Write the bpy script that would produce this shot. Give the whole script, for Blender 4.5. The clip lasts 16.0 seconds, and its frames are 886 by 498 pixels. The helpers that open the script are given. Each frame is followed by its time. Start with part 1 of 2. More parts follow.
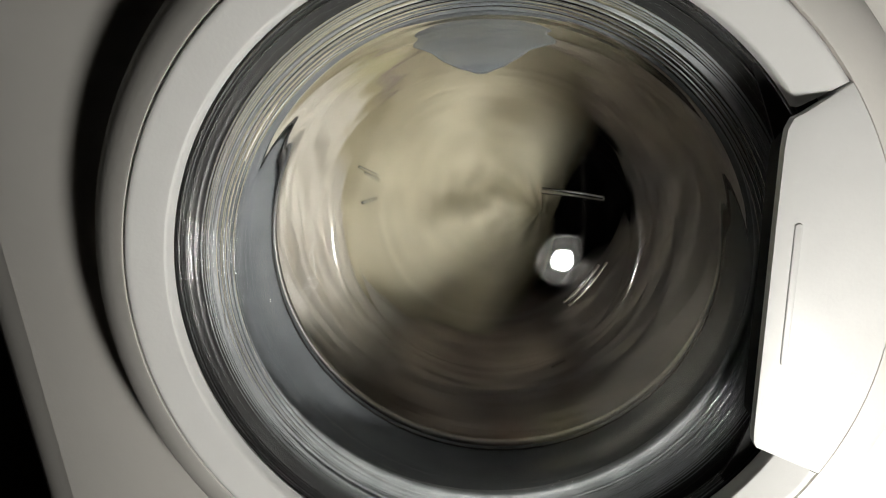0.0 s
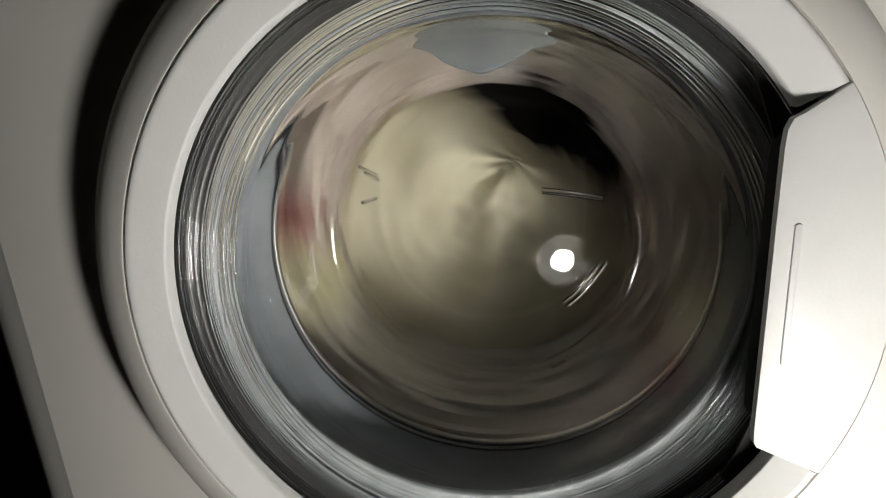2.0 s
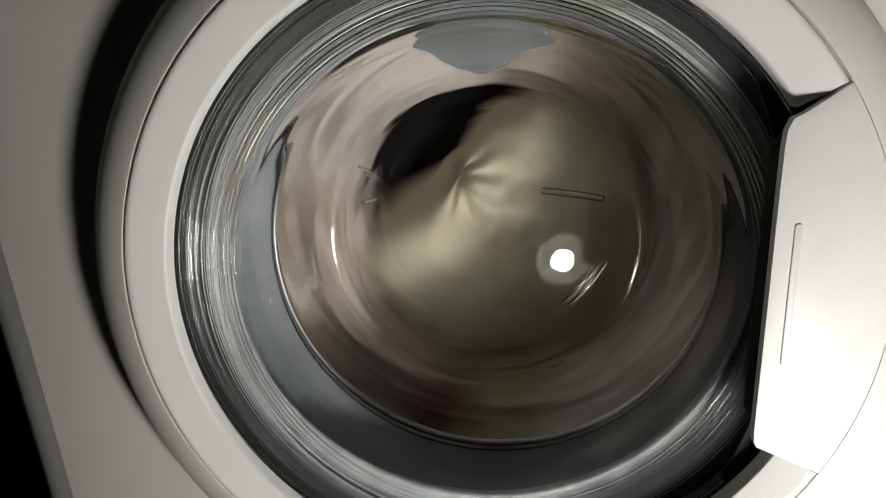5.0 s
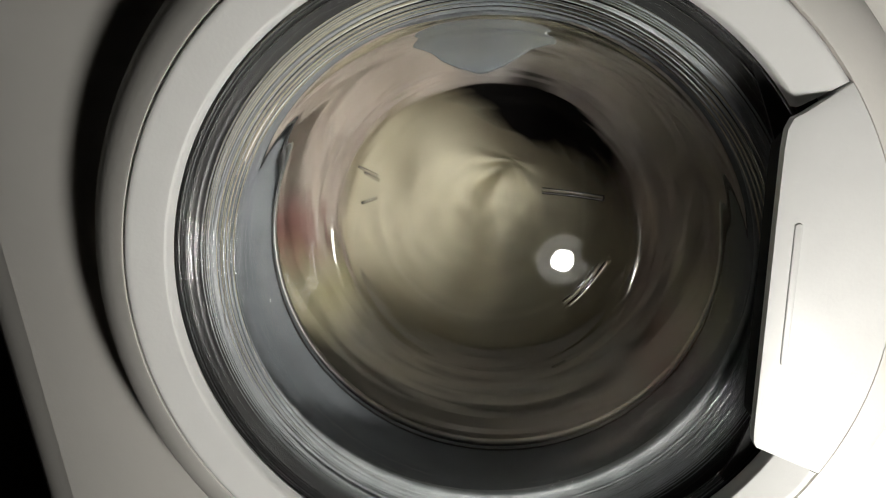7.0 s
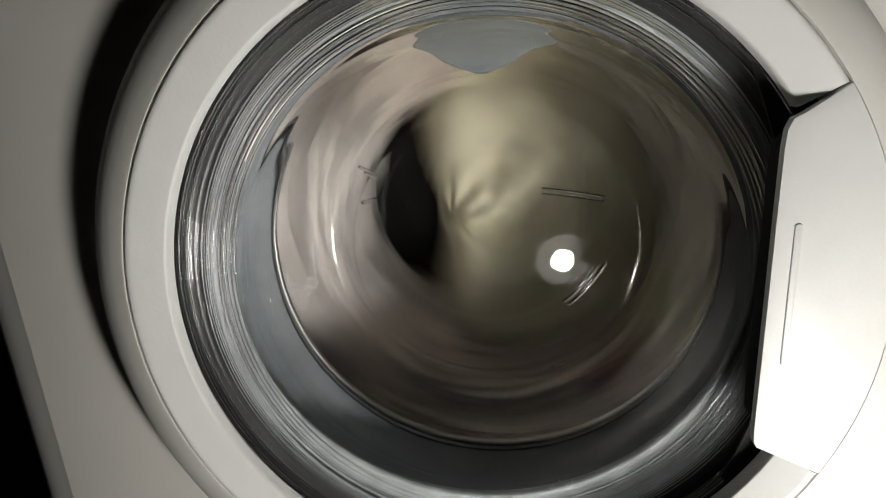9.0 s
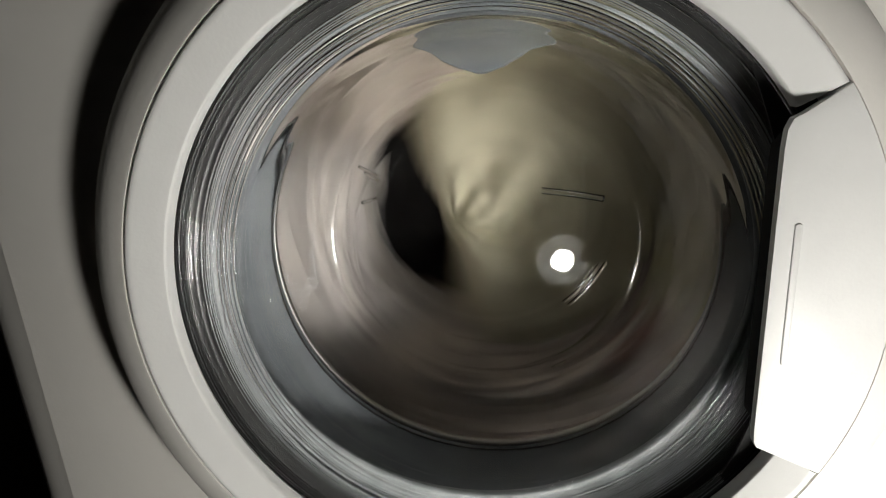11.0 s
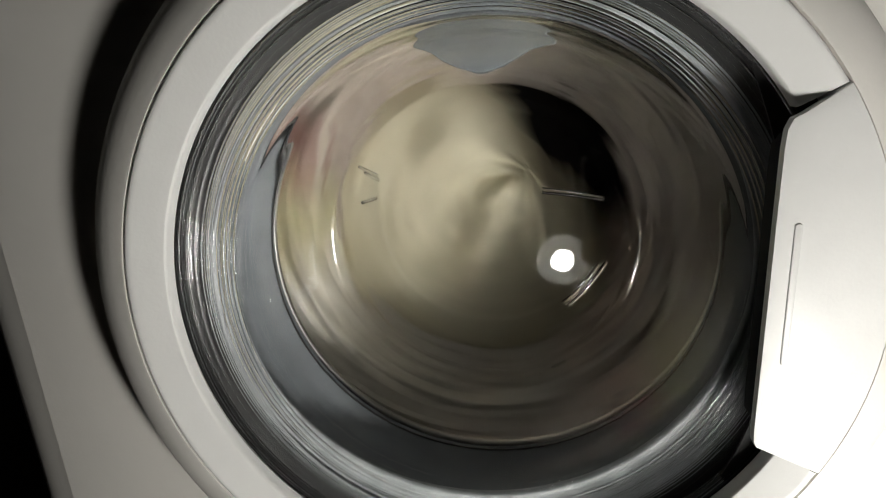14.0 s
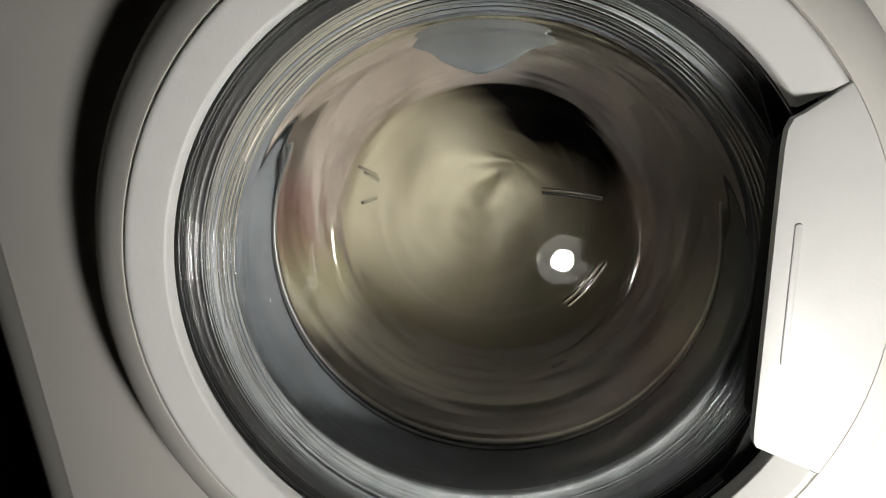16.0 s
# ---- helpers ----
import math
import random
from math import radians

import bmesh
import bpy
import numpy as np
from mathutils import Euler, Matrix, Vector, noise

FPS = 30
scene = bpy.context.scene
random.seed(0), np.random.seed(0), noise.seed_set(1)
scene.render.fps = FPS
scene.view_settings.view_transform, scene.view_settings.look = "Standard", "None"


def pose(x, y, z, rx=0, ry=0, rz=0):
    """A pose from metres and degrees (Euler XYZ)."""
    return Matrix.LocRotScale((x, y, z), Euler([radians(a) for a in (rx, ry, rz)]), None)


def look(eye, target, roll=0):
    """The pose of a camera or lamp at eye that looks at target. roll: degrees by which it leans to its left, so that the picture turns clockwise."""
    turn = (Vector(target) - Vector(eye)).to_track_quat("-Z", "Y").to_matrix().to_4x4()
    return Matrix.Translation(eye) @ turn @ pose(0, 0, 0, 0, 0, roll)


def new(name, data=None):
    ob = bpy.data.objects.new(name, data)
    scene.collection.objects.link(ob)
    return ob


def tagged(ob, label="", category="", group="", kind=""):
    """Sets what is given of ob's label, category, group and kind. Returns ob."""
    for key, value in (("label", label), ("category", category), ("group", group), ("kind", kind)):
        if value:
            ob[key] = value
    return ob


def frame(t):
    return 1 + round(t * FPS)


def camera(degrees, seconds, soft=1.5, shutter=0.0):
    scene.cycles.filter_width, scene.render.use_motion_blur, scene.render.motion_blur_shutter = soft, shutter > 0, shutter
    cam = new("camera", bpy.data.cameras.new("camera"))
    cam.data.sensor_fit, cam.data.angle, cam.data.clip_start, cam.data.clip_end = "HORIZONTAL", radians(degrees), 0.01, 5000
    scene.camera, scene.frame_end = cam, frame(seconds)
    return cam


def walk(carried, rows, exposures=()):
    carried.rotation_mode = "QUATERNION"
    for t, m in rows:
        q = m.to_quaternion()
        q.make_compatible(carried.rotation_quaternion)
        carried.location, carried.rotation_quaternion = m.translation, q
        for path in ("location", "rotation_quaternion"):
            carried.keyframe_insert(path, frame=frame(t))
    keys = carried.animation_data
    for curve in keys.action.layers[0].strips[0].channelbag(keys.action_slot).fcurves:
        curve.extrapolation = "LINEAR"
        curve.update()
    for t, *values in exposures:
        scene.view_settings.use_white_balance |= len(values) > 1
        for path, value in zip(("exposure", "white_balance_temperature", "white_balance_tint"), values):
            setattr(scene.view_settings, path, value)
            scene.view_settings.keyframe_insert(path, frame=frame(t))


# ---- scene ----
# ---- camera ----
HUB = 0.42            # height of the drum's axis over the floor
cam = camera(76.2, 16.0, soft=1.0, shutter=0.34)
EYE = pose(0.0203, -0.2711, HUB + 0.1049)


def aimed(yaw, pitch, roll):
    """The turn of a camera that looks along +y, then yaws, tilts and leans (degrees)."""
    y, p = radians(yaw), radians(pitch)
    way = Vector((math.sin(y) * math.cos(p), math.cos(y) * math.cos(p), math.sin(p)))
    return look(EYE.translation, EYE.translation + way, roll)


VIEW = aimed(-7.95, -15.71, -3.81)
walk(cam, [(0.0, VIEW), (16.0, VIEW)], exposures=[(0.0, 0.0, 6500, 10), (16.0, 0.0, 6500, 10)])

# ---- light: a dark room with one lamp that stands before the machine ----
world = bpy.data.worlds.new("world")
scene.world = world
world.use_nodes = True
world.node_tree.nodes["Background"].inputs[0].default_value = (0.002, 0.0022, 0.0026, 1)
world.node_tree.nodes["Background"].inputs[1].default_value = 1.0
LAMP = Vector((0.252, -0.300, HUB - 0.228))
LAMP_AIM = Vector((0.13, 0.0, HUB - 0.06))
BULB_STRENGTH = 112.0


# ---- materials ----
def shader(name, base, rough=0.5, metal=0.0, grain=0.0, scale=60.0, second=None, mix_scale=8.0, bump=0.0, bump_scale=200.0,
           spec=0.5, coat=0.0, rough_var=0.0, stretch=(1, 1, 1)):
    """A procedural surface: base colour varied at two scales, fine relief, uneven gloss."""
    m = bpy.data.materials.new(name)
    m.use_nodes = True
    nt = m.node_tree
    n, link = nt.nodes, nt.links.new
    b = n["Principled BSDF"]
    b.inputs["Roughness"].default_value = rough
    b.inputs["Metallic"].default_value = metal
    b.inputs["Specular IOR Level"].default_value = spec
    b.inputs["Coat Weight"].default_value = coat
    b.inputs["Base Color"].default_value = (*base, 1)
    co = n.new("ShaderNodeTexCoord")
    mp = n.new("ShaderNodeMapping")
    mp.inputs["Scale"].default_value = stretch
    link(co.outputs["Object"], mp.inputs["Vector"])
    last = None
    if second:
        t = n.new("ShaderNodeTexNoise")
        t.inputs["Scale"].default_value, t.inputs["Detail"].default_value = mix_scale, 4
        link(mp.outputs[0], t.inputs["Vector"])
        r = n.new("ShaderNodeMapRange")
        r.inputs[1].default_value, r.inputs[2].default_value = 0.38, 0.62
        link(t.outputs["Fac"], r.inputs[0])
        x = n.new("ShaderNodeMix")
        x.data_type = "RGBA"
        x.inputs["A"].default_value, x.inputs["B"].default_value = (*base, 1), (*second, 1)
        link(r.outputs[0], x.inputs["Factor"])
        last = x.outputs["Result"]
    if grain:
        t = n.new("ShaderNodeTexNoise")
        t.inputs["Scale"].default_value, t.inputs["Detail"].default_value = scale, 6
        link(mp.outputs[0], t.inputs["Vector"])
        x = n.new("ShaderNodeMix")
        x.data_type, x.blend_type = "RGBA", "MULTIPLY"
        x.inputs["Factor"].default_value = 1.0
        r = n.new("ShaderNodeMapRange")
        r.inputs[1].default_value, r.inputs[2].default_value = 0.3, 0.7
        r.inputs[3].default_value, r.inputs[4].default_value = 1 - grain, 1 + grain
        link(t.outputs["Fac"], r.inputs[0])
        if last:
            link(last, x.inputs["A"])
        else:
            x.inputs["A"].default_value = (*base, 1)
        link(r.outputs[0], x.inputs["B"])
        last = x.outputs["Result"]
    if last:
        link(last, b.inputs["Base Color"])
    if rough_var:
        t = n.new("ShaderNodeTexNoise")
        t.inputs["Scale"].default_value, t.inputs["Detail"].default_value = 14, 5
        link(mp.outputs[0], t.inputs["Vector"])
        r = n.new("ShaderNodeMapRange")
        r.inputs[3].default_value, r.inputs[4].default_value = max(0.01, rough - rough_var), rough + rough_var
        link(t.outputs["Fac"], r.inputs[0])
        link(r.outputs[0], b.inputs["Roughness"])
    if bump:
        t = n.new("ShaderNodeTexNoise")
        t.inputs["Scale"].default_value, t.inputs["Detail"].default_value = bump_scale, 4
        link(mp.outputs[0], t.inputs["Vector"])
        u = n.new("ShaderNodeBump")
        u.inputs["Strength"].default_value, u.inputs["Distance"].default_value = bump, 0.002
        link(t.outputs["Fac"], u.inputs["Height"])
        link(u.outputs[0], b.inputs["Normal"])
    return m


def glass_shader():
    m = bpy.data.materials.new("door_glass")
    m.use_nodes = True
    b = m.node_tree.nodes["Principled BSDF"]
    b.inputs["Base Color"].default_value = (0.975, 0.98, 0.98, 1)
    b.inputs["Roughness"].default_value = 0.0
    b.inputs["IOR"].default_value = 1.5
    b.inputs["Transmission Weight"].default_value = 1.0
    return m


def glow(name, colour, strength):
    m = bpy.data.materials.new(name)
    m.use_nodes = True
    b = m.node_tree.nodes["Principled BSDF"]
    b.inputs["Base Color"].default_value = (0.8, 0.8, 0.8, 1)
    b.inputs["Emission Color"].default_value = (*colour, 1)
    b.inputs["Emission Strength"].default_value = strength
    return m


ENAMEL = shader("white_enamel", (0.74, 0.715, 0.675), 0.42, second=(0.70, 0.675, 0.635), mix_scale=5, grain=0.02, scale=40, bump=0.05, bump_scale=420, rough_var=0.05)
PLASTIC = shader("white_plastic", (0.76, 0.755, 0.74), 0.38, second=(0.73, 0.725, 0.71), mix_scale=7, grain=0.015, scale=60, bump=0.06, bump_scale=500, rough_var=0.05)
RUBBER = shader("grey_rubber", (0.118, 0.128, 0.138), 0.55, second=(0.096, 0.105, 0.114), mix_scale=11, grain=0.10, scale=70, bump=0.12, bump_scale=160, rough_var=0.10, spec=0.35)
# lighter copy of the gasket's rubber: lamplight on the flange put into the colour
LIT_RUBBER = shader("lit_grey_rubber", (0.300, 0.312, 0.320), 0.45, second=(0.210, 0.220, 0.228), mix_scale=18, grain=0.14, scale=90, bump=0.12, bump_scale=160, rough_var=0.10, spec=0.4)
POCKET = shader("black_matt_plastic", (0.008, 0.008, 0.008), 0.7, grain=0.2, scale=50, spec=0.2)
BLACK = shader("black_plastic", (0.012, 0.012, 0.012), 0.35, grain=0.2, scale=50, rough_var=0.1)
STEEL = shader("drum_steel", (0.55, 0.54, 0.52), 0.42, metal=1.0, second=(0.36, 0.35, 0.34), mix_scale=6, grain=0.1, scale=120, rough_var=0.1)
GLASS = glass_shader()
CREAM = shader("cream_cotton", (0.61, 0.567, 0.425), 0.95, second=(0.53, 0.49, 0.36), mix_scale=9, grain=0.10, scale=90, bump=0.6, bump_scale=260, spec=0.15)
LINEN = shader("grey_pink_cotton", (0.60, 0.53, 0.46), 0.95, second=(0.32, 0.27, 0.24), mix_scale=14, grain=0.14, scale=60, bump=0.6, bump_scale=240, spec=0.15)
WHITE_CLOTH = shader("off_white_cotton", (0.70, 0.67, 0.60), 0.95, second=(0.58, 0.55, 0.49), mix_scale=12, grain=0.10, scale=70, bump=0.6, bump_scale=240, spec=0.15)
# near-black that stands in for the shade inside the open drum
SHADE_BLACK = shader("drum_shade_black", (0.010, 0.009, 0.009), 0.95, grain=0.3, scale=40, bump=0.4, bump_scale=240, spec=0.1)
GREY_CLOTH = shader("grey_cotton", (0.58, 0.54, 0.51), 0.95, second=(0.36, 0.33, 0.32), mix_scale=14, grain=0.14, scale=60, bump=0.6, bump_scale=240, spec=0.15)
RED_CLOTH = shader("dark_red_cotton", (0.24, 0.095, 0.09), 0.95, second=(0.18, 0.07, 0.065), mix_scale=20, grain=0.12, scale=80, bump=0.5, bump_scale=240, spec=0.15)
YELLOW_CLOTH = shader("yellow_cotton", (0.47, 0.44, 0.28), 0.95, second=(0.40, 0.37, 0.25), mix_scale=20, grain=0.12, scale=80, bump=0.5, bump_scale=240, spec=0.15)
PLASTER = shader("wall_paint", (0.10, 0.095, 0.085), 0.9, second=(0.085, 0.08, 0.072), mix_scale=3, grain=0.05, scale=30, bump=0.2, bump_scale=90)
FLOOR_TILE = shader("dark_floor", (0.07, 0.055, 0.045), 0.55, second=(0.05, 0.04, 0.033), mix_scale=6, grain=0.15, scale=40, bump=0.1, bump_scale=80)
LAMP_METAL = shader("lamp_enamel", (0.022, 0.022, 0.021), 0.6, grain=0.03, scale=40, second=(0.019, 0.019, 0.018), mix_scale=8, spec=0.1)
LAMP_DARK = shader("lamp_stand_metal", (0.05, 0.05, 0.052), 0.4, metal=0.6, grain=0.1, scale=60)
BULB = glow("bulb_glow", (1.0, 0.98, 0.915), BULB_STRENGTH)


# ---- mesh helpers ----
def part(name, bm, material, parent=None, label="", smooth=True):
    """Links a bmesh as one mesh object, under a thing or a part where one is given."""
    me = bpy.data.meshes.new(name)
    bmesh.ops.recalc_face_normals(bm, faces=bm.faces)
    if bm.calc_volume(signed=True) < 0:
        bmesh.ops.reverse_faces(bm, faces=bm.faces)
    bm.to_mesh(me)
    bm.free()
    me.materials.append(material)
    if smooth:
        me.shade_smooth()
        me.set_sharp_from_angle(angle=radians(38))
    ob = new(name, me)
    if parent:
        ob.parent = parent
    if label:
        tagged(ob, label)
    return ob


def lathe(profile, a0=0.0, a1=360.0, n=160, closed=False, bm=None, c=(0, 0)):
    """Turns (radius, depth) pairs about the y axis; angles run from +x towards +z. closed: the profile is a loop."""
    bm = bm or bmesh.new()
    full = abs(a1 - a0) >= 359.9
    cols = []
    for i in range(n if full else n + 1):
        a = radians(a0 + (a1 - a0) * i / n)
        cols.append([bm.verts.new((c[0] + r * math.cos(a), y, c[1] + r * math.sin(a))) for r, y in profile])
    k = len(profile)
    for i in range(n):
        p, q = cols[i], cols[(i + 1) % len(cols)]
        for j in range(k if closed else k - 1):
            bm.faces.new((p[j], p[(j + 1) % k], q[(j + 1) % k], q[j]))
    if closed and not full:
        bm.faces.new(cols[0])
        bm.faces.new(cols[-1])
    return bm


def smooth_profile(pts, steps=5):
    """A Catmull-Rom curve through the points."""
    out = []
    for i in range(len(pts) - 1):
        p0, p1, p2, p3 = pts[max(i - 1, 0)], pts[i], pts[i + 1], pts[min(i + 2, len(pts) - 1)]
        for s in range(steps):
            t = s / steps
            out.append(tuple(0.5 * (2 * b + (c - a) * t + (2 * a - 5 * b + 4 * c - d) * t * t + (3 * b - a - 3 * c + d) * t ** 3)
                             for a, b, c, d in zip(p0, p1, p2, p3)))
    return out + [tuple(pts[-1])]


def box(bm, lo, hi, bevel=0.0):
    v = [bm.verts.new((x, y, z)) for x in (lo[0], hi[0]) for y in (lo[1], hi[1]) for z in (lo[2], hi[2])]
    f = [bm.faces.new([v[i] for i in q]) for q in ((0, 1, 3, 2), (4, 6, 7, 5), (0, 4, 5, 1), (2, 3, 7, 6), (0, 2, 6, 4), (1, 5, 7, 3))]
    if bevel:
        bmesh.ops.bevel(bm, geom=list({e for g in f for e in g.edges}), offset=bevel, segments=3, profile=0.5, affect="EDGES")
    return bm


def plate(outline, y0, y1, bevel=0.002, bm=None, depth=None):
    """An outline of (x, z) pairs, from depth y0 at the front to y1 at the back, with rounded front edges. depth(x, z) shapes the front."""
    bm = bm or bmesh.new()
    cx = sum(p[0] for p in outline) / len(outline)
    cz = sum(p[1] for p in outline) / len(outline)
    loops = []
    count = len(outline)

    def inset(d):
        res = []
        for i in range(count):
            p, q, r = Vector(outline[i - 1]), Vector(outline[i]), Vector(outline[(i + 1) % count])
            e = (r - p).normalized()
            nrm = Vector((-e.y, e.x))
            if nrm.dot(Vector((cx, cz)) - q) < 0:
                nrm = -nrm
            res.append(q + nrm * d)
        return res
    f = depth or (lambda x, z: 0.0)
    for d, dy in ((0.0, bevel), (bevel * 0.3, bevel * 0.3), (bevel, 0.0)):
        loops.append([bm.verts.new((p.x, y0 + dy + f(p.x, p.y), p.y)) for p in inset(d)])
    back = [bm.verts.new((p[0], y1, p[1])) for p in outline]
    for a, b in ((back, loops[0]), (loops[0], loops[1]), (loops[1], loops[2])):
        for i in range(count):
            j = (i + 1) % count
            bm.faces.new((a[i], a[j], b[j], b[i]))
    bm.faces.new(loops[2])
    bm.faces.new(back)
    return bm


def tube(bm, pts, r, n=14):
    """A round rod along the points."""
    rings = []
    for i, p in enumerate(pts):
        p = Vector(p)
        d = (Vector(pts[min(i + 1, len(pts) - 1)]) - Vector(pts[max(i - 1, 0)])).normalized()
        s = d.orthogonal().normalized() if not rings else (side - d * side.dot(d)).normalized()
        side = s
        t = d.cross(s)
        rings.append([bm.verts.new(p + r * (math.cos(k * math.tau / n) * s + math.sin(k * math.tau / n) * t)) for k in range(n)])
    for a, b in zip(rings, rings[1:]):
        for k in range(n):
            bm.faces.new((a[k], a[(k + 1) % n], b[(k + 1) % n], b[k]))
    bm.faces.new(rings[0])
    bm.faces.new(rings[-1])
    return bm


def strip_plate(rim, inn, y0, y1):
    """A flat crescent between two lines of (x, z) pairs, with thickness."""
    bm = bmesh.new()
    rows = [[bm.verts.new((x, y, z)) for x, z in line] for line, y in ((rim, y0), (inn, y1 - 0.0015), (inn, y1), (rim, y1))]
    for k in range(4):
        p, q = rows[k], rows[(k + 1) % 4]
        for i in range(len(p) - 1):
            bm.faces.new((p[i], p[i + 1], q[i + 1], q[i]))
    bm.faces.new([r[0] for r in rows])
    bm.faces.new([r[-1] for r in rows])
    return bm


# ---- the room ----
def room():
    x0, x1, y0, y1, top = -1.5, 1.4, -1.9, 0.72, 2.5
    for name, lo, hi, mat in (
            ("floor", (x0 - 0.1, y0 - 0.1, -0.1), (x1 + 0.1, y1 + 0.1, 0.0), FLOOR_TILE),
            ("ceiling", (x0 - 0.1, y0 - 0.1, top), (x1 + 0.1, y1 + 0.1, top + 0.1), PLASTER),
            ("wall_north", (x0 - 0.1, y1, 0.0), (x1 + 0.1, y1 + 0.1, top), PLASTER),
            ("wall_south", (x0 - 0.1, y0 - 0.1, 0.0), (x1 + 0.1, y0, top), PLASTER),
            ("wall_west", (x0 - 0.1, y0, 0.0), (x0, y1, top), PLASTER),
            ("wall_east", (x1, y0, 0.0), (x1 + 0.1, y1, top), PLASTER)):
        ob = part(name, box(bmesh.new(), lo, hi), mat, smooth=False)
        tagged(ob, "dark brown floor under the machine" if name == "floor" else "plain matt painted room surface in the dark", name.split("_")[0], kind="structure")


# ---- the washing machine ----
X0, X1, DEEP, TALL = -0.3080, 0.2960, 0.58, 0.85      # sides, depth and height of the cabinet
FRONT = 0.008                                          # depth of the cabinet's flat front
DISH_C = (0.0, 0.0)                             # centre of the round collar, from the hub


def cabinet(parent):
    """Enamelled shell with bevelled upright edges and a round raised collar about the door, open to the drum."""
    bm = bmesh.new()
    n = 192
    lo, hi = Vector((X0, 0.002 - HUB)), Vector((X1, TALL - HUB))
    angles = [math.tau * i / n for i in range(n)]
    for cx, cz in ((lo.x, lo.y), (lo.x, hi.y), (hi.x, lo.y), (hi.x, hi.y)):
        angles.append(math.atan2(cz - DISH_C[1], cx - DISH_C[0]) % math.tau)
    angles = sorted(set(angles))

    def rect(a):
        d = Vector((math.cos(a), math.sin(a)))
        ts = []
        for k in (0, 1):
            if abs(d[k]) > 1e-9:
                ts.append(((hi[k] if d[k] > 0 else lo[k]) - DISH_C[k]) / d[k])
        return Vector(DISH_C) + d * min(ts)
    dish = [(0.166, 0.060), (0.172, 0.032), (0.1828, 0.026), (0.1830, -0.0165)] + smooth_profile([(0.1831, -0.0176), (0.1850, -0.0174), (0.1910, -0.0161), (0.1970, -0.0139), (0.2018, -0.0111), (0.2052, -0.0074), (0.2068, -0.0030), (0.2074, FRONT - 0.0006)], 4) + [(0.2080, FRONT), (0.2110, FRONT)]
    rings = []
    for r, y in dish:
        rings.append([bm.verts.new((DISH_C[0] + r * math.cos(a), y, DISH_C[1] + r * math.sin(a))) for a in angles])
    R = 0.0345
    for d, y in ((R, 0.0), (R * 0.985, 0.0001), (R * 0.95, 0.0006), (R * 0.80, 0.0020), (R * 0.55, 0.0048), (R * 0.30, 0.0082), (R * 0.12, 0.0118), (R * 0.03, 0.0150), (0.0, 0.0200)):
        y += FRONT
        ring = []
        for a in angles:
            p = rect(a)
            ring.append(bm.verts.new((min(max(p.x, lo.x + d), hi.x - d), y, min(max(p.y, lo.y + d * 0.2), hi.y - d * 0.2))))
        rings.append(ring)
    rings.append([bm.verts.new((v.co.x, DEEP, v.co.z)) for v in rings[-1]])
    m = len(angles)
    for a, b in zip(rings, rings[1:]):
        for k in range(m):
            bm.faces.new((a[k], a[(k + 1) % m], b[(k + 1) % m], b[k]))
    bm.faces.new(rings[-1])
    bmesh.ops.dissolve_degenerate(bm, dist=1e-6, edges=bm.edges)
    ob = part("cabinet", bm, ENAMEL, parent)
    return ob


def ridges(pairs, per=1, lift=0.0009):
    """A profile from (radius, depth) pairs that steps in small rounded ridges."""
    out = []
    for (r0, y0), (r1, y1) in zip(pairs, pairs[1:]):
        for k in range(per):
            for s, up in ((0.0, 0.0), (0.12, 0.7), (0.35, 1.0), (0.6, 0.75), (0.8, 0.1)):
                t = (k + s) / per
                nr, ny = (y1 - y0), -(r1 - r0)
                ln = math.hypot(nr, ny)
                out.append((r0 + (r1 - r0) * t - abs(nr) / ln * lift * up, y0 + (y1 - y0) * t - abs(ny) / ln * lift * up))
    return out + [pairs[-1]]


HANDLE_TOP, HANDLE_LOW = 32.6, -28.2          # where the handle parts from the ring, degrees


DOME_Y, DOME_R = 0.0761, 0.2500               # depth of the glass at the axis, and the radius of its dome
DOME_TILT = 0.072                             # the bowl's floor leans: its top lies nearer the room


def lean(x, z):
    """Depth that the slanting floor of the bowl adds at a place."""
    u = min(1.0, max(0.0, (0.138 - math.hypot(x, z)) / 0.040))
    return -DOME_TILT * z * u * u * (3 - 2 * u)


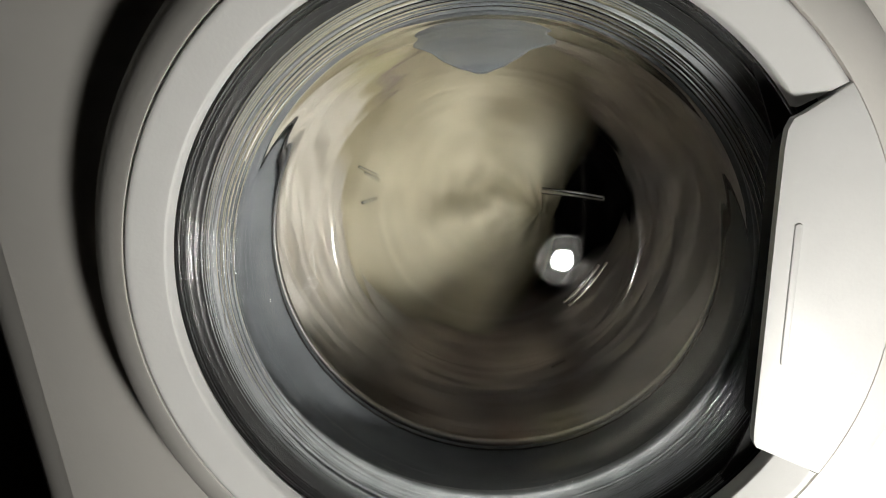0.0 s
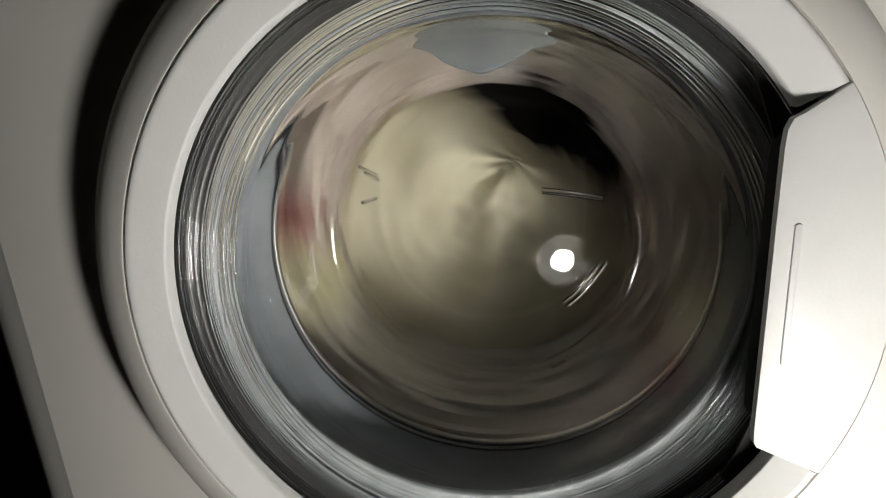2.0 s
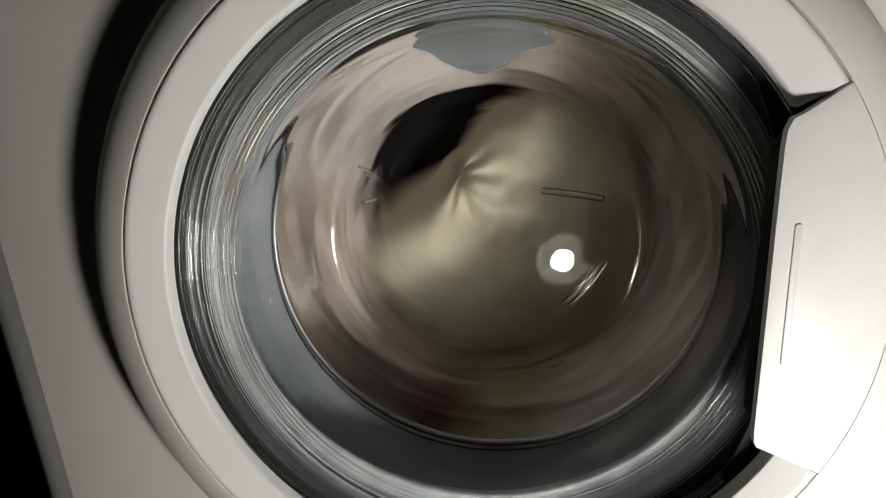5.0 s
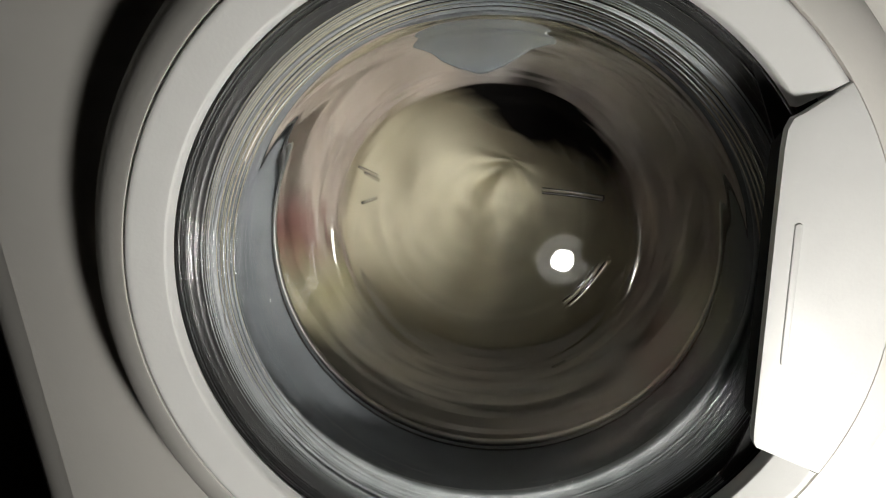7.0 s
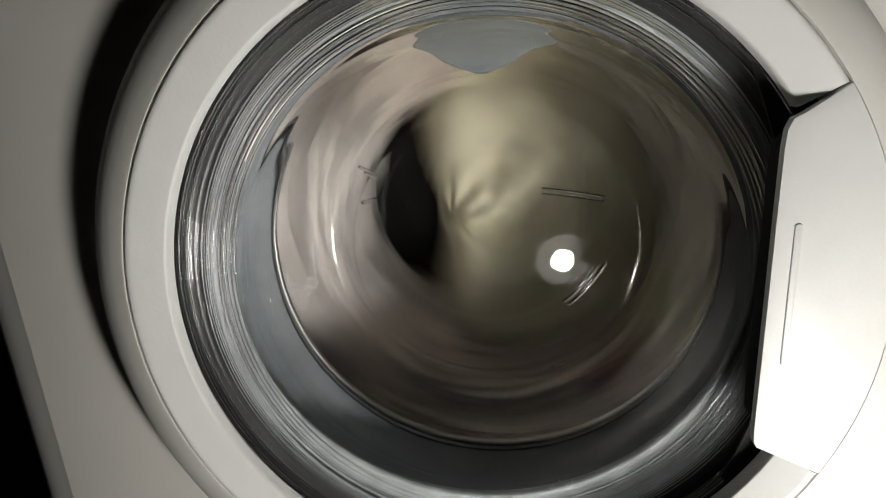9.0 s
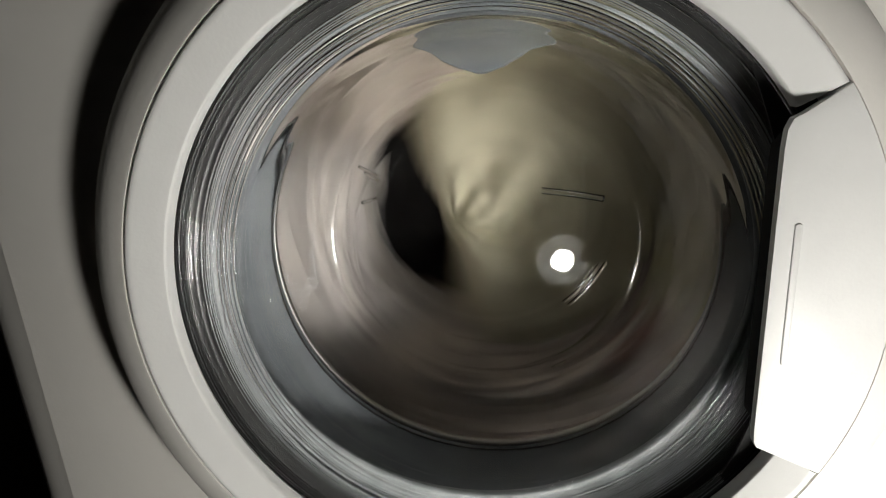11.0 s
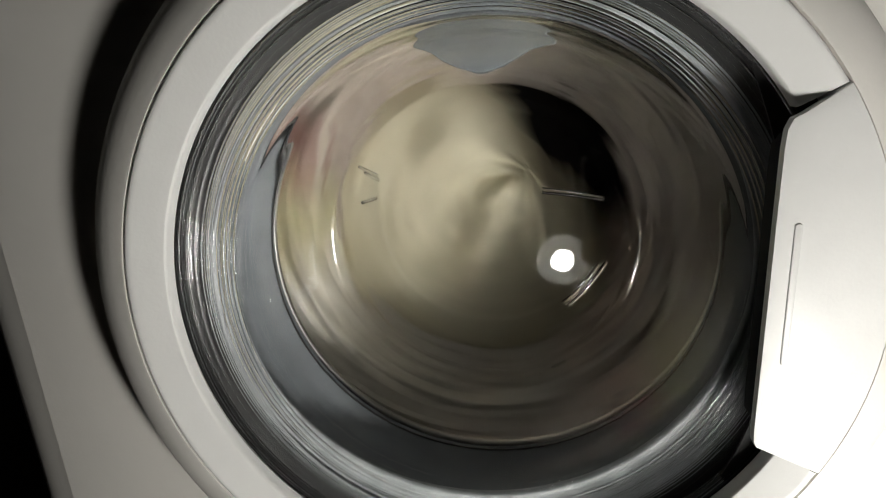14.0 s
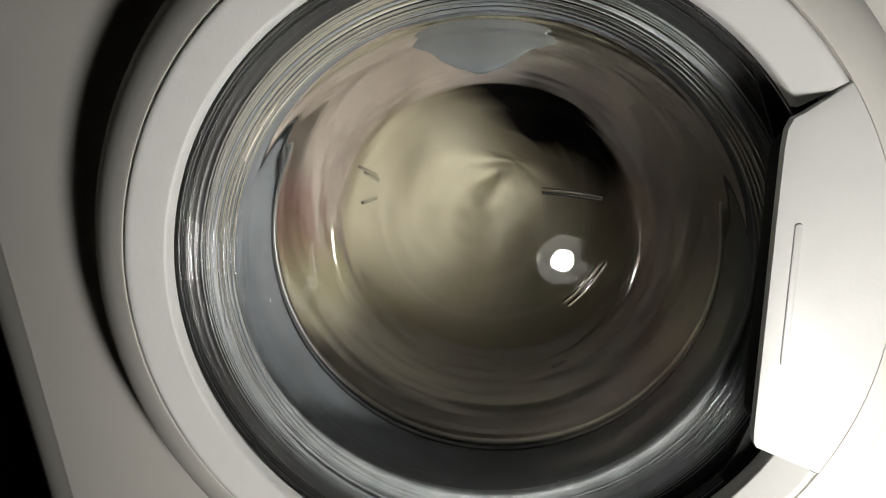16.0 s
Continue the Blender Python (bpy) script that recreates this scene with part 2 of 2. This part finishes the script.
def door(parent):
    ob = new("door")
    ob.parent = parent
    tagged(ob, "round white door with a clear glass bowl, closed")
    # white ring, sloping inwards to the glass
    prof = [(0.1790, 0.026), (0.1812, 0.010)] + smooth_profile([(0.1818, -0.006), (0.1821, -0.0160), (0.1817, -0.0176), (0.1808, -0.0180)], 3) \
        + smooth_profile([(0.1795, -0.0179), (0.1725, -0.0146), (0.1660, -0.0114), (0.1646, -0.0104), (0.1641, -0.0086), (0.1641, -0.0054), (0.1641, -0.0030)], 4) \
        + [(0.1648, -0.0018), (0.1680, 0.0005), (0.1690, 0.006)]
    part("ring", lathe(prof, HANDLE_TOP, 360 + HANDLE_LOW, 150, closed=True), PLASTIC, ob)
    # dark carrier behind the ring and the handle
    part("carrier", lathe([(0.1795, 0.010), (0.1790, 0.031), (0.1690, 0.031), (0.1685, 0.0110), (0.1640, 0.0125), (0.1576, 0.0146), (0.1572, 0.0134), (0.1640, 0.0095), (0.1660, 0.0016), (0.1668, 0.0014), (0.1676, 0.0020), (0.1690, 0.0080)], 0, 360, 160, closed=True), BLACK, ob, "black inner door carrier")
    # black finger pocket behind the handle's straight side, in front of the glass; its black also stands in for the
    # handle's shade
    rim, inn = [], []
    for a in np.linspace(41, -40, 40):
        rim.append((0.1636 * math.cos(radians(a)), 0.1636 * math.sin(radians(a))))
        q = abs(a) / 41
        r = 0.1470 + 0.0155 * q ** 2.2
        inn.append((r * math.cos(radians(a)), r * math.sin(radians(a))))
    part("pocket_shade", strip_plate(rim, inn, -0.0005, 0.0030), POCKET, ob, "black finger pocket that also stands in for the handle's shade")
    # handle: a plate cut straight on its inner side
    out = []
    for a in np.linspace(HANDLE_TOP - 0.45, HANDLE_LOW + 0.15, 30):
        out.append((0.18285 * math.cos(radians(a)), 0.18285 * math.sin(radians(a))))
    out += [(0.1320, -0.0722), (0.1304, -0.0690), (0.1301, -0.060), (0.1304, -0.03), (0.1307, 0.0), (0.1310, 0.04), (0.1314, 0.072), (0.1320, 0.0800), (0.1340, 0.0845), (0.1380, 0.0864)]
    h = part("handle", plate(out, -0.0176, -0.0132, 0.0004), PLASTIC, ob, "white plastic door handle plate")
    m = Vector((0.158, 0.004))
    part("grip_block", plate([tuple(m + (Vector(p) - m) * 0.90) for p in out], -0.0131, 0.0034, 0.0005), POCKET, ob, "black block behind the handle plate")
    cap = [(0.1402 + 0.0017 * math.cos(t), 0.0382 + 0.0017 * math.sin(t)) for t in np.linspace(0, math.pi, 9)] \
        + [(0.1399 + 0.0015 * math.cos(t), -0.0262 + 0.0015 * math.sin(t)) for t in np.linspace(math.pi, math.tau, 9)]
    part("grip_line", plate(cap, -0.0184, -0.0170, 0.0006), PLASTIC, ob)
    # glass bowl: flange, slanting wall, round fold and a middle that domes towards the room
    rnd = random.Random(4)
    cuts = [0.0]
    while cuts[-1] < 0.96:
        cuts.append(cuts[-1] + rnd.choice((0.035, 0.05, 0.07, 0.11)))
    outer = []
    for u0, u1 in zip(cuts, cuts[1:]):
        lift = rnd.uniform(0.0003, 0.0010)
        for q, up in ((0.0, 0.0), (0.15, 0.7), (0.4, 1.0), (0.7, 0.8), (0.88, 0.15)):
            u = (u0 + (u1 - u0) * q) / cuts[-1]
            outer.append((0.1637 - 0.0227 * u - 0.65 * lift * up, 0.0004 + 0.0191 * u - 0.76 * lift * up))
    wall = smooth_profile([(0.1405, 0.0200), (0.1368, 0.0240), (0.1335, 0.0320), (0.1300, 0.0440), (0.1255, 0.0570), (0.1210, 0.0700), (0.1172, 0.0790),
                           (0.1140, 0.0848), (0.1105, 0.0897), (0.1065, 0.0932), (0.1010, 0.0951)], 5)
    outer += wall
    dome = [(r, DOME_Y + DOME_R - math.sqrt(DOME_R ** 2 - r * r)) for r in np.linspace(0.0965, 0.0, 24)]
    front = outer + dome
    # the inner face is smooth: no ridges
    sheet = [(0.1637, 0.0004), (0.1575, 0.0055), (0.1495, 0.0125), (0.1410, 0.0195)] \
        + wall + dome
    back = []
    for i, (r, y) in enumerate(sheet):
        a, b = sheet[max(i - 1, 0)], sheet[min(i + 1, len(sheet) - 1)]
        t = Vector((b[0] - a[0], b[1] - a[1])).normalized()
        back.append((max(r + t.y * 0.0045 if r > 0.0005 else 0.0, 0.0), y - t.x * 0.0045))
    bm = bmesh.new()
    lathe([p if p[0] > 0 else (0.0002, p[1]) for p in front] + [p if p[0] > 0.0003 else (0.0002, p[1]) for p in back[::-1]], 0, 360, 128, closed=True, bm=bm)
    for v in bm.verts:
        v.co.y += lean(v.co.x, v.co.z)
    g = part("glass_bowl", bm, GLASS, ob, "clear moulded glass bowl")
    g.visible_shadow = False
    # moulded marks that stand proud of the glass: a long rib, its short fellows across the axis, curved pairs below
    def on_dome(x, z, lift):
        return (x, DOME_Y + DOME_R - math.sqrt(DOME_R ** 2 - x * x - z * z) - lift + lean(x, z), z)
    for x0, z0, x1, z1, sag, r, label in (
            (0.0354, 0.0408, 0.0735, 0.0326, 0.0008, 0.0021, "long moulded rib in the glass"),
            (-0.0830, 0.0597, -0.0695, 0.0537, 0.0, 0.0010, "short moulded rib in the glass"),
            (-0.0790, 0.0556, -0.0690, 0.0507, 0.0, 0.0010, "short moulded rib in the glass"),
            (-0.0825, 0.0358, -0.0715, 0.0392, 0.0, 0.0010, "short moulded rib in the glass"),
            (0.0420, -0.0925, 0.0505, -0.0878, 0.0, 0.0010, "short moulded rib in the glass"),
            (0.0485, -0.0355, 0.0711, -0.0108, -0.0020, 0.0012, "curved moulded rib in the glass"),
            (0.0520, -0.0382, 0.0762, -0.0095, -0.0022, 0.0013, "curved moulded rib in the glass")):
        line = []
        for u in np.linspace(0, 1, 20):
            x, z = x0 + (x1 - x0) * u, z0 + (z1 - z0) * u + sag * math.sin(math.pi * u)
            line.append(on_dome(x, z, 0.0010 - r - 0.0012 * abs(2 * u - 1) ** 3))
        rib = part("glass_rib", tube(bmesh.new(), line, r, 14), GLASS, ob, label)
        rib.visible_shadow = False
    return ob


def gasket(parent):
    """Grey rubber bellows between cabinet and drum: a front flange, sagging off the axis, a deep fold behind it and an inner seal."""
    flange = ridges([(0.1760, 0.0200), (0.1660, 0.0225), (0.1600, 0.0245), (0.1550, 0.0262)], 2, 0.0006)[:-1] \
        + smooth_profile([(0.1548, 0.0264), (0.1515, 0.0272), (0.1496, 0.0268), (0.1484, 0.0272), (0.1476, 0.0290), (0.1480, 0.0312)], 4)
    fold = smooth_profile([(0.1500, 0.0330), (0.1560, 0.0360), (0.1610, 0.0440), (0.1632, 0.0550), (0.1620, 0.0660), (0.1580, 0.0750), (0.1525, 0.0805)], 4)
    seal = smooth_profile([(0.1510, 0.0822), (0.1494, 0.0840), (0.1488, 0.0858), (0.1494, 0.0876), (0.1540, 0.0905), (0.1620, 0.0940), (0.1760, 0.0985)], 3)
    def sagging(prof, back):
        # the flange hangs off the axis, the seal sits on it
        bm = lathe(prof + [(r + 0.004, y + back) for r, y in prof[::-1]], 0, 360, 160, closed=True)
        for v in bm.verts:
            u = min(1.0, max(0.0, (0.080 - v.co.y) / 0.048))
            v.co.x -= 0.0050 * u
            v.co.z += 0.0066 * u
        return bm
    g = part("gasket", sagging([flange[-1]] + fold + seal, 0.003), RUBBER, parent, "grey rubber door gasket, folded deep")
    # same rubber as the folds, with its lit look painted in
    part("front_flange", sagging(flange, 0.0022), LIT_RUBBER, g, "grey ridged front flange, coloured paler as if lit")
    for r0, y0, thick, name in ((0.1486, 0.0824, 0.0007, "thin black seal bead"),):
        bead = [(r0 + thick * math.cos(k), y0 + thick * math.sin(k)) for k in np.linspace(0, math.tau, 10, endpoint=False)]
        part("seal_bead", lathe(bead, closed=True), BLACK, g, name)
    # the lip that hangs from the top
    top = [(0.1535 * math.sin(radians(a)), 0.1535 * math.cos(radians(a))) for a in np.linspace(21, -20, 15)]
    low = smooth_profile([(-0.0490, 0.1400), (-0.0380, 0.1335), (-0.0225, 0.1246), (-0.0118, 0.1195), (-0.0020, 0.1158), (0.0045, 0.1160), (0.0139, 0.1193), (0.0259, 0.1252), (0.0376, 0.1284), (0.0480, 0.1325), (0.0535, 0.1400)], 3)
    part("lip", plate(top + low, 0.0940, 0.0972, 0.0012, depth=lambda x, z: -0.22 * (0.150 - z)), RUBBER, g, "pointed grey rubber lip")
    return g


def drum(parent):
    """Steel drum with a rolled front rim; turns about the hub."""
    ob = new("drum")
    ob.parent = parent
    ob.location = (0, 0, HUB)
    part("rim", lathe(smooth_profile([(0.240, 0.128), (0.200, 0.112), (0.170, 0.1035), (0.1575, 0.0985), (0.1535, 0.0985), (0.1532, 0.1020), (0.1560, 0.1050)], 4)
                      + [(0.170, 0.108), (0.200, 0.1165), (0.240, 0.1325)], closed=True), STEEL, ob)
    part("shell", lathe([(0.240, 0.129), (0.240, 0.43), (0.244, 0.43), (0.244, 0.129)], closed=True), STEEL, ob)
    bm = lathe(smooth_profile([(0.239, 0.428), (0.19, 0.424), (0.12, 0.436), (0.06, 0.43), (0.002, 0.425)], 4) + [(0.002, 0.44), (0.239, 0.44)], closed=True)
    part("back_plate", bm, STEEL, ob)
    for k in range(3):
        a = 90 + 120 * k
        bm = lathe([(0.2405, 0.14), (0.2405, 0.42), (0.2, 0.40), (0.195, 0.28), (0.2, 0.16)], a - 4, a + 4, 6, closed=True)
        part("paddle", bm, STEEL, ob)
    return ob


def washing_machine():
    ob = new("washing_machine")
    tagged(ob, "white front-loading washing machine with a round glass door, spinning", "washing machine")
    shell = cabinet(ob)
    d = door(ob)
    g = gasket(ob)
    for o in (shell, d, g):
        o.location = (0, 0, HUB)
    return ob, drum(ob)


# ---- the laundry, pressed to the drum by the spin; each piece is modelled with the gap at the top ----
def wavy(seed, *terms):
    rnd = random.Random(seed)
    ph = [rnd.uniform(0, math.tau) for _ in terms]
    return lambda u: sum(a * math.sin(k * u + p) for (a, k), p in zip(terms, ph))


def ring_garment(name, a0, a1, material, label, seed, inner=0.134, front=0.185):
    """A wad of cloth against the drum wall, from clock angle a0 to a1, folded and lumpy, hollow towards the axis."""
    nu, nv = max(12, int((a1 - a0) / 1.4)), 110
    bm = bmesh.new()
    off = Vector((seed * 3.1, seed * 1.7, seed * 0.9))
    edge = wavy(seed, (0.006, 3), (0.004, 7), (0.003, 13))
    rows = []
    for i in range(nu + 1):
        u = i / nu
        a = radians(a0 + (a1 - a0) * u)
        taper = min(1.0, 4.5 * min(u, 1 - u) + 0.35)
        row = []
        for j in range(nv + 1):
            w = math.tau * j / nv
            # a rounded box section: depth from front to the back of the drum, radius from the hole to the wall
            c, s = math.cos(w), math.sin(w)
            c, s = math.copysign(abs(c) ** 0.55, c), math.copysign(abs(s) ** 0.55, s)
            r_in = inner + edge(a) + 0.02 * (1 - taper)
            rr = (r_in + 0.2365) / 2 + (0.2365 - r_in) / 2 * c
            yy = (front + 0.405) / 2 + (0.405 - front) / 2 * s * taper
            p = Vector((rr * math.sin(a), yy, rr * math.cos(a)))
            q = Vector((rr * 38, yy * 26, a * 2.0)) + off
            fold = noise.noise(q * 0.55) * 0.022 + noise.noise(Vector((rr * 130, yy * 60, a * 2.6)) + off) * 0.013 + noise.noise(Vector((rr * 260, yy * 120, a * 6.0)) + off) * 0.004
            if rr < 0.225:
                k = fold
                p.y += -k * 1.1 if s < 0 else 0
                p += Vector((-math.sin(a), 0, -math.cos(a))) * k * (0.7 if c < 0.4 else 0.0)
            row.append(bm.verts.new(p))
        rows.append(row)
    for p, q in zip(rows, rows[1:]):
        for j in range(nv):
            k = (j + 1) % nv
            bm.faces.new((p[j], p[k], q[k], q[j]))
    for row in (rows[0], rows[-1]):
        m = bm.verts.new(sum((v.co for v in row), Vector()) / len(row))
        for j in range(nv):
            bm.faces.new((m, row[j], row[(j + 1) % nv]))
    ob = part(name, bm, material)
    ob.location = (0, 0, HUB)
    return tagged(ob, label, "laundry", "laundry in the drum")


def core_garment(name, material, label, seed):
    """The thick cream cloth that fills most of the middle: a bulging wad cut off along a soft edge, beyond which the drum lies open."""
    bm = bmesh.new()
    nu, nv = 150, 54
    off = Vector((seed * 2.3, seed * 1.1, 4.0))
    edge = wavy(seed, (0.003, 5), (0.002, 9))
    front, back = [], []
    for i in range(nu):
        a = math.tau * i / nu
        # outline: a disc of radius 0.125, flattened at the top (the side of the gap)
        reach = 0.178 + edge(a)
        if math.cos(a) > 0.05:
            reach = min(reach, (0.066 + 0.007 * math.sin(3 * a)) / math.cos(a))
        fr, bk = [], []
        for j in range(1, nv + 1):
            s = j / nv
            r = reach * s
            x, z = r * math.sin(a), r * math.cos(a)
            gap = max(0.0, min(1.0, (0.068 - z) / 0.05))
            y = 0.240 + 0.038 * (s ** 5) * (1 if math.cos(a) < 0.35 else 0.6)
            y += 0.055 * (1 - gap) ** 2
            # long folds that fan out from near the gap
            fx, fz = x + 0.010, z - 0.042
            ang = math.atan2(fx, -fz)
            d = math.hypot(fx, fz)
            y -= 0.0085 * math.sin(ang * 4.2 + 2.2 * noise.noise(Vector((x * 14, z * 14, 1.0)) + off)) * min(1.0, d / 0.05)
            y -= 0.0042 * math.sin(ang * 11 + 40 * d + 3 * noise.noise(Vector((x * 20, z * 20, 7.0)) + off)) * math.exp(-(d / 0.05) ** 2)
            y -= 0.012 * noise.noise(Vector((x * 22, z * 22, 0.3)) + off) + 0.003 * noise.noise(Vector((x * 75, z * 75, 2.3)) + off)
            fr.append(bm.verts.new((x, y, z)))
            bk.append(bm.verts.new((x * 0.985, y + 0.004 + 0.040 * (1 - s ** 4), z * 0.985)))
        front.append(fr)
        back.append(bk)
    for cols, mid in ((front, 0), (back, 1)):
        c = bm.verts.new((0, sum(col[0].co.y for col in cols) / nu, 0))
        for i in range(nu):
            p, q = cols[i], cols[(i + 1) % nu]
            bm.faces.new((c, p[0], q[0]))
            for j in range(nv - 1):
                bm.faces.new((p[j], p[j + 1], q[j + 1], q[j]))
    for i in range(nu):
        bm.faces.new((front[i][-1], front[(i + 1) % nu][-1], back[(i + 1) % nu][-1], back[i][-1]))
    ob = part(name, bm, material)
    ob.location = (0, 0, HUB)
    return tagged(ob, label, "laundry", "laundry in the drum")


def gap_shade_wad(name, material, label, seed):
    """Added black wad behind the cream cloth, down to the drum's back; its colour gives the gap its shade."""
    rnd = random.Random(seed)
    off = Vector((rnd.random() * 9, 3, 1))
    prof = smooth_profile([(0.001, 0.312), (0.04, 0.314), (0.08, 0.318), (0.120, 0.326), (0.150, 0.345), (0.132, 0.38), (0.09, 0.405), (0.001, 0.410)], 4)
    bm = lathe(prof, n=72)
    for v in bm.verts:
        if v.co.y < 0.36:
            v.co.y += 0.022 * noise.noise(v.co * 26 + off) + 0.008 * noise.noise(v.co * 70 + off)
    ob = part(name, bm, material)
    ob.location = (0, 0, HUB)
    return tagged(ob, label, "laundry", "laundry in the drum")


def laundry():
    return [
        core_garment("cream_towel", CREAM, "thick cream cotton towel, wet and folded, in the spinning drum", 3),
        # no garment of its own: added to darken the gap like deep shade
        gap_shade_wad("gap_shade", SHADE_BLACK, "added black wad that stands in for the shade deep in the open drum", 21),
        ring_garment("bed_sheet", 96, 214, WHITE_CLOTH, "off-white cotton sheet pressed to the drum wall", 5, 0.160, 0.185),
        ring_garment("red_shirt", 226, 241, RED_CLOTH, "dark red shirt pressed to the drum wall", 15, 0.163, 0.172),
        ring_garment("yellow_shirt", 200, 229, YELLOW_CLOTH, "yellow shirt pressed to the drum wall", 17, 0.156, 0.172),
        ring_garment("pillowcase", 205, 322, LINEN, "greyish pink pillowcase pressed to the drum wall", 8, 0.142, 0.182),
        ring_garment("grey_shirt", 316, 404, GREY_CLOTH, "grey shirt pressed to the drum wall", 11, 0.130, 0.184),
        ring_garment("blouse", 36, 103, LINEN, "greyish pink blouse pressed to the drum wall", 13),
    ]


# ---- the lamp before the machine ----
def work_lamp():
    ob = new("work_lamp")
    ob.location = (LAMP.x, LAMP.y, 0)
    tagged(ob, "round reflector lamp with a lit globe bulb on a low stand", "lamp")
    d = (LAMP_AIM - LAMP).normalized()
    turn = d.to_track_quat("Y", "Z").to_matrix().to_4x4()
    head = Matrix.Translation((0, 0, LAMP.z)) @ turn
    prof = smooth_profile([(0.098, 0.012), (0.095, 0.000), (0.082, -0.028), (0.061, -0.054), (0.034, -0.071), (0.004, -0.075)], 4)
    s = part("shade", lathe(prof + [(r + 0.002, y - 0.003) for r, y in prof[::-1]], closed=True, n=64), LAMP_METAL, ob, "grey enamel reflector shade")
    s.matrix_basis = head
    rim = part("rim", lathe([(0.0985 + 0.0050 * math.cos(k), 0.0130 + 0.0050 * math.sin(k)) for k in np.linspace(0, math.tau, 12, endpoint=False)], closed=True, n=64), PLASTIC, s, "pale rolled rim")
    bm = bmesh.new()
    bmesh.ops.create_uvsphere(bm, u_segments=32, v_segments=20, radius=0.046)
    b = part("bulb", bm, BULB, ob, "lit frosted globe bulb")
    b.matrix_basis = head @ pose(0, -0.020, 0)
    back = head @ Vector((0, -0.074, 0))
    bm = tube(bmesh.new(), [(0.0, back.y - 0.03, 0.012), (0.0, back.y - 0.03, back.z - 0.012), (back.x * 0.3, back.y - 0.022, back.z - 0.004), tuple(back)], 0.008)
    part("pole", bm, LAMP_DARK, ob)
    bm = bmesh.new()
    lathe([(0.0005, 0.0), (0.085, 0.0), (0.088, 0.004), (0.085, 0.012), (0.02, 0.018), (0.0005, 0.018)], n=48, bm=bm)
    foot = part("base", bm, LAMP_DARK, ob)
    foot.matrix_basis = pose(0.0, back.y - 0.03, 0.0, 90)
    return ob


# ---- what turns ----
# seconds and clock angle of the gap in the laundry; it turns against the clock, ever faster
SPIN = [(0.0, 114), (0.5, 211), (1.0, 277), (1.5, 336), (2.0, 40), (2.5, 57), (3.0, 70), (3.5, 74), (4.0, 62), (6.5, 152), (7.0, 36), (7.5, 286), (8.0, 192), (8.5, 71), (9.0, 269),
        (11.5, 76), (12.0, 244), (12.5, 39), (13.0, 192), (13.5, 301), (14.0, 58), (14.5, 174), (15.0, 247), (15.5, 347), (16.0, 40)]


def rate(t):
    """Degrees turned in a tenth of a second."""
    return float(np.interp(t, (0, 1.5, 3.5, 6.5, 7.5, 9.0, 11.5, 13.5, 16.0), (128, 131, 144, 165, 170, 179, 181, 193, 198)))


def spin_rows():
    ts, total = [SPIN[0][0]], [float(SPIN[0][1])]
    for t, a in SPIN[1:]:
        want = total[-1] - sum(rate(ts[-1] + (t - ts[-1]) * (k + 0.5) / 20) for k in range(20)) / 20 * (t - ts[-1]) * 10
        ts.append(t)
        total.append(a + 360 * round((want - a) / 360))
    n = len(ts)
    slope = [(total[min(i + 1, n - 1)] - total[max(i - 1, 0)]) / (ts[min(i + 1, n - 1)] - ts[max(i - 1, 0)]) for i in range(n)]
    rows = []
    for f in range(481):
        t = f / FPS
        i = max(k for k in range(n - 1) if ts[k] <= t + 1e-9)
        h = ts[i + 1] - ts[i]
        s = (t - ts[i]) / h
        rows.append((t, (2 * s ** 3 - 3 * s * s + 1) * total[i] + (s ** 3 - 2 * s * s + s) * h * slope[i]
                     + (3 * s * s - 2 * s ** 3) * total[i + 1] + (s ** 3 - s * s) * h * slope[i + 1]))
    return rows


def motions():
    rows = [(t, pose(0, 0, HUB, 0, a, 0)) for t, a in spin_rows()]
    for thing in TURNING:
        walk(thing, rows)


room()
MACHINE, DRUM = washing_machine()
TURNING = [DRUM] + laundry()
work_lamp()
motions()
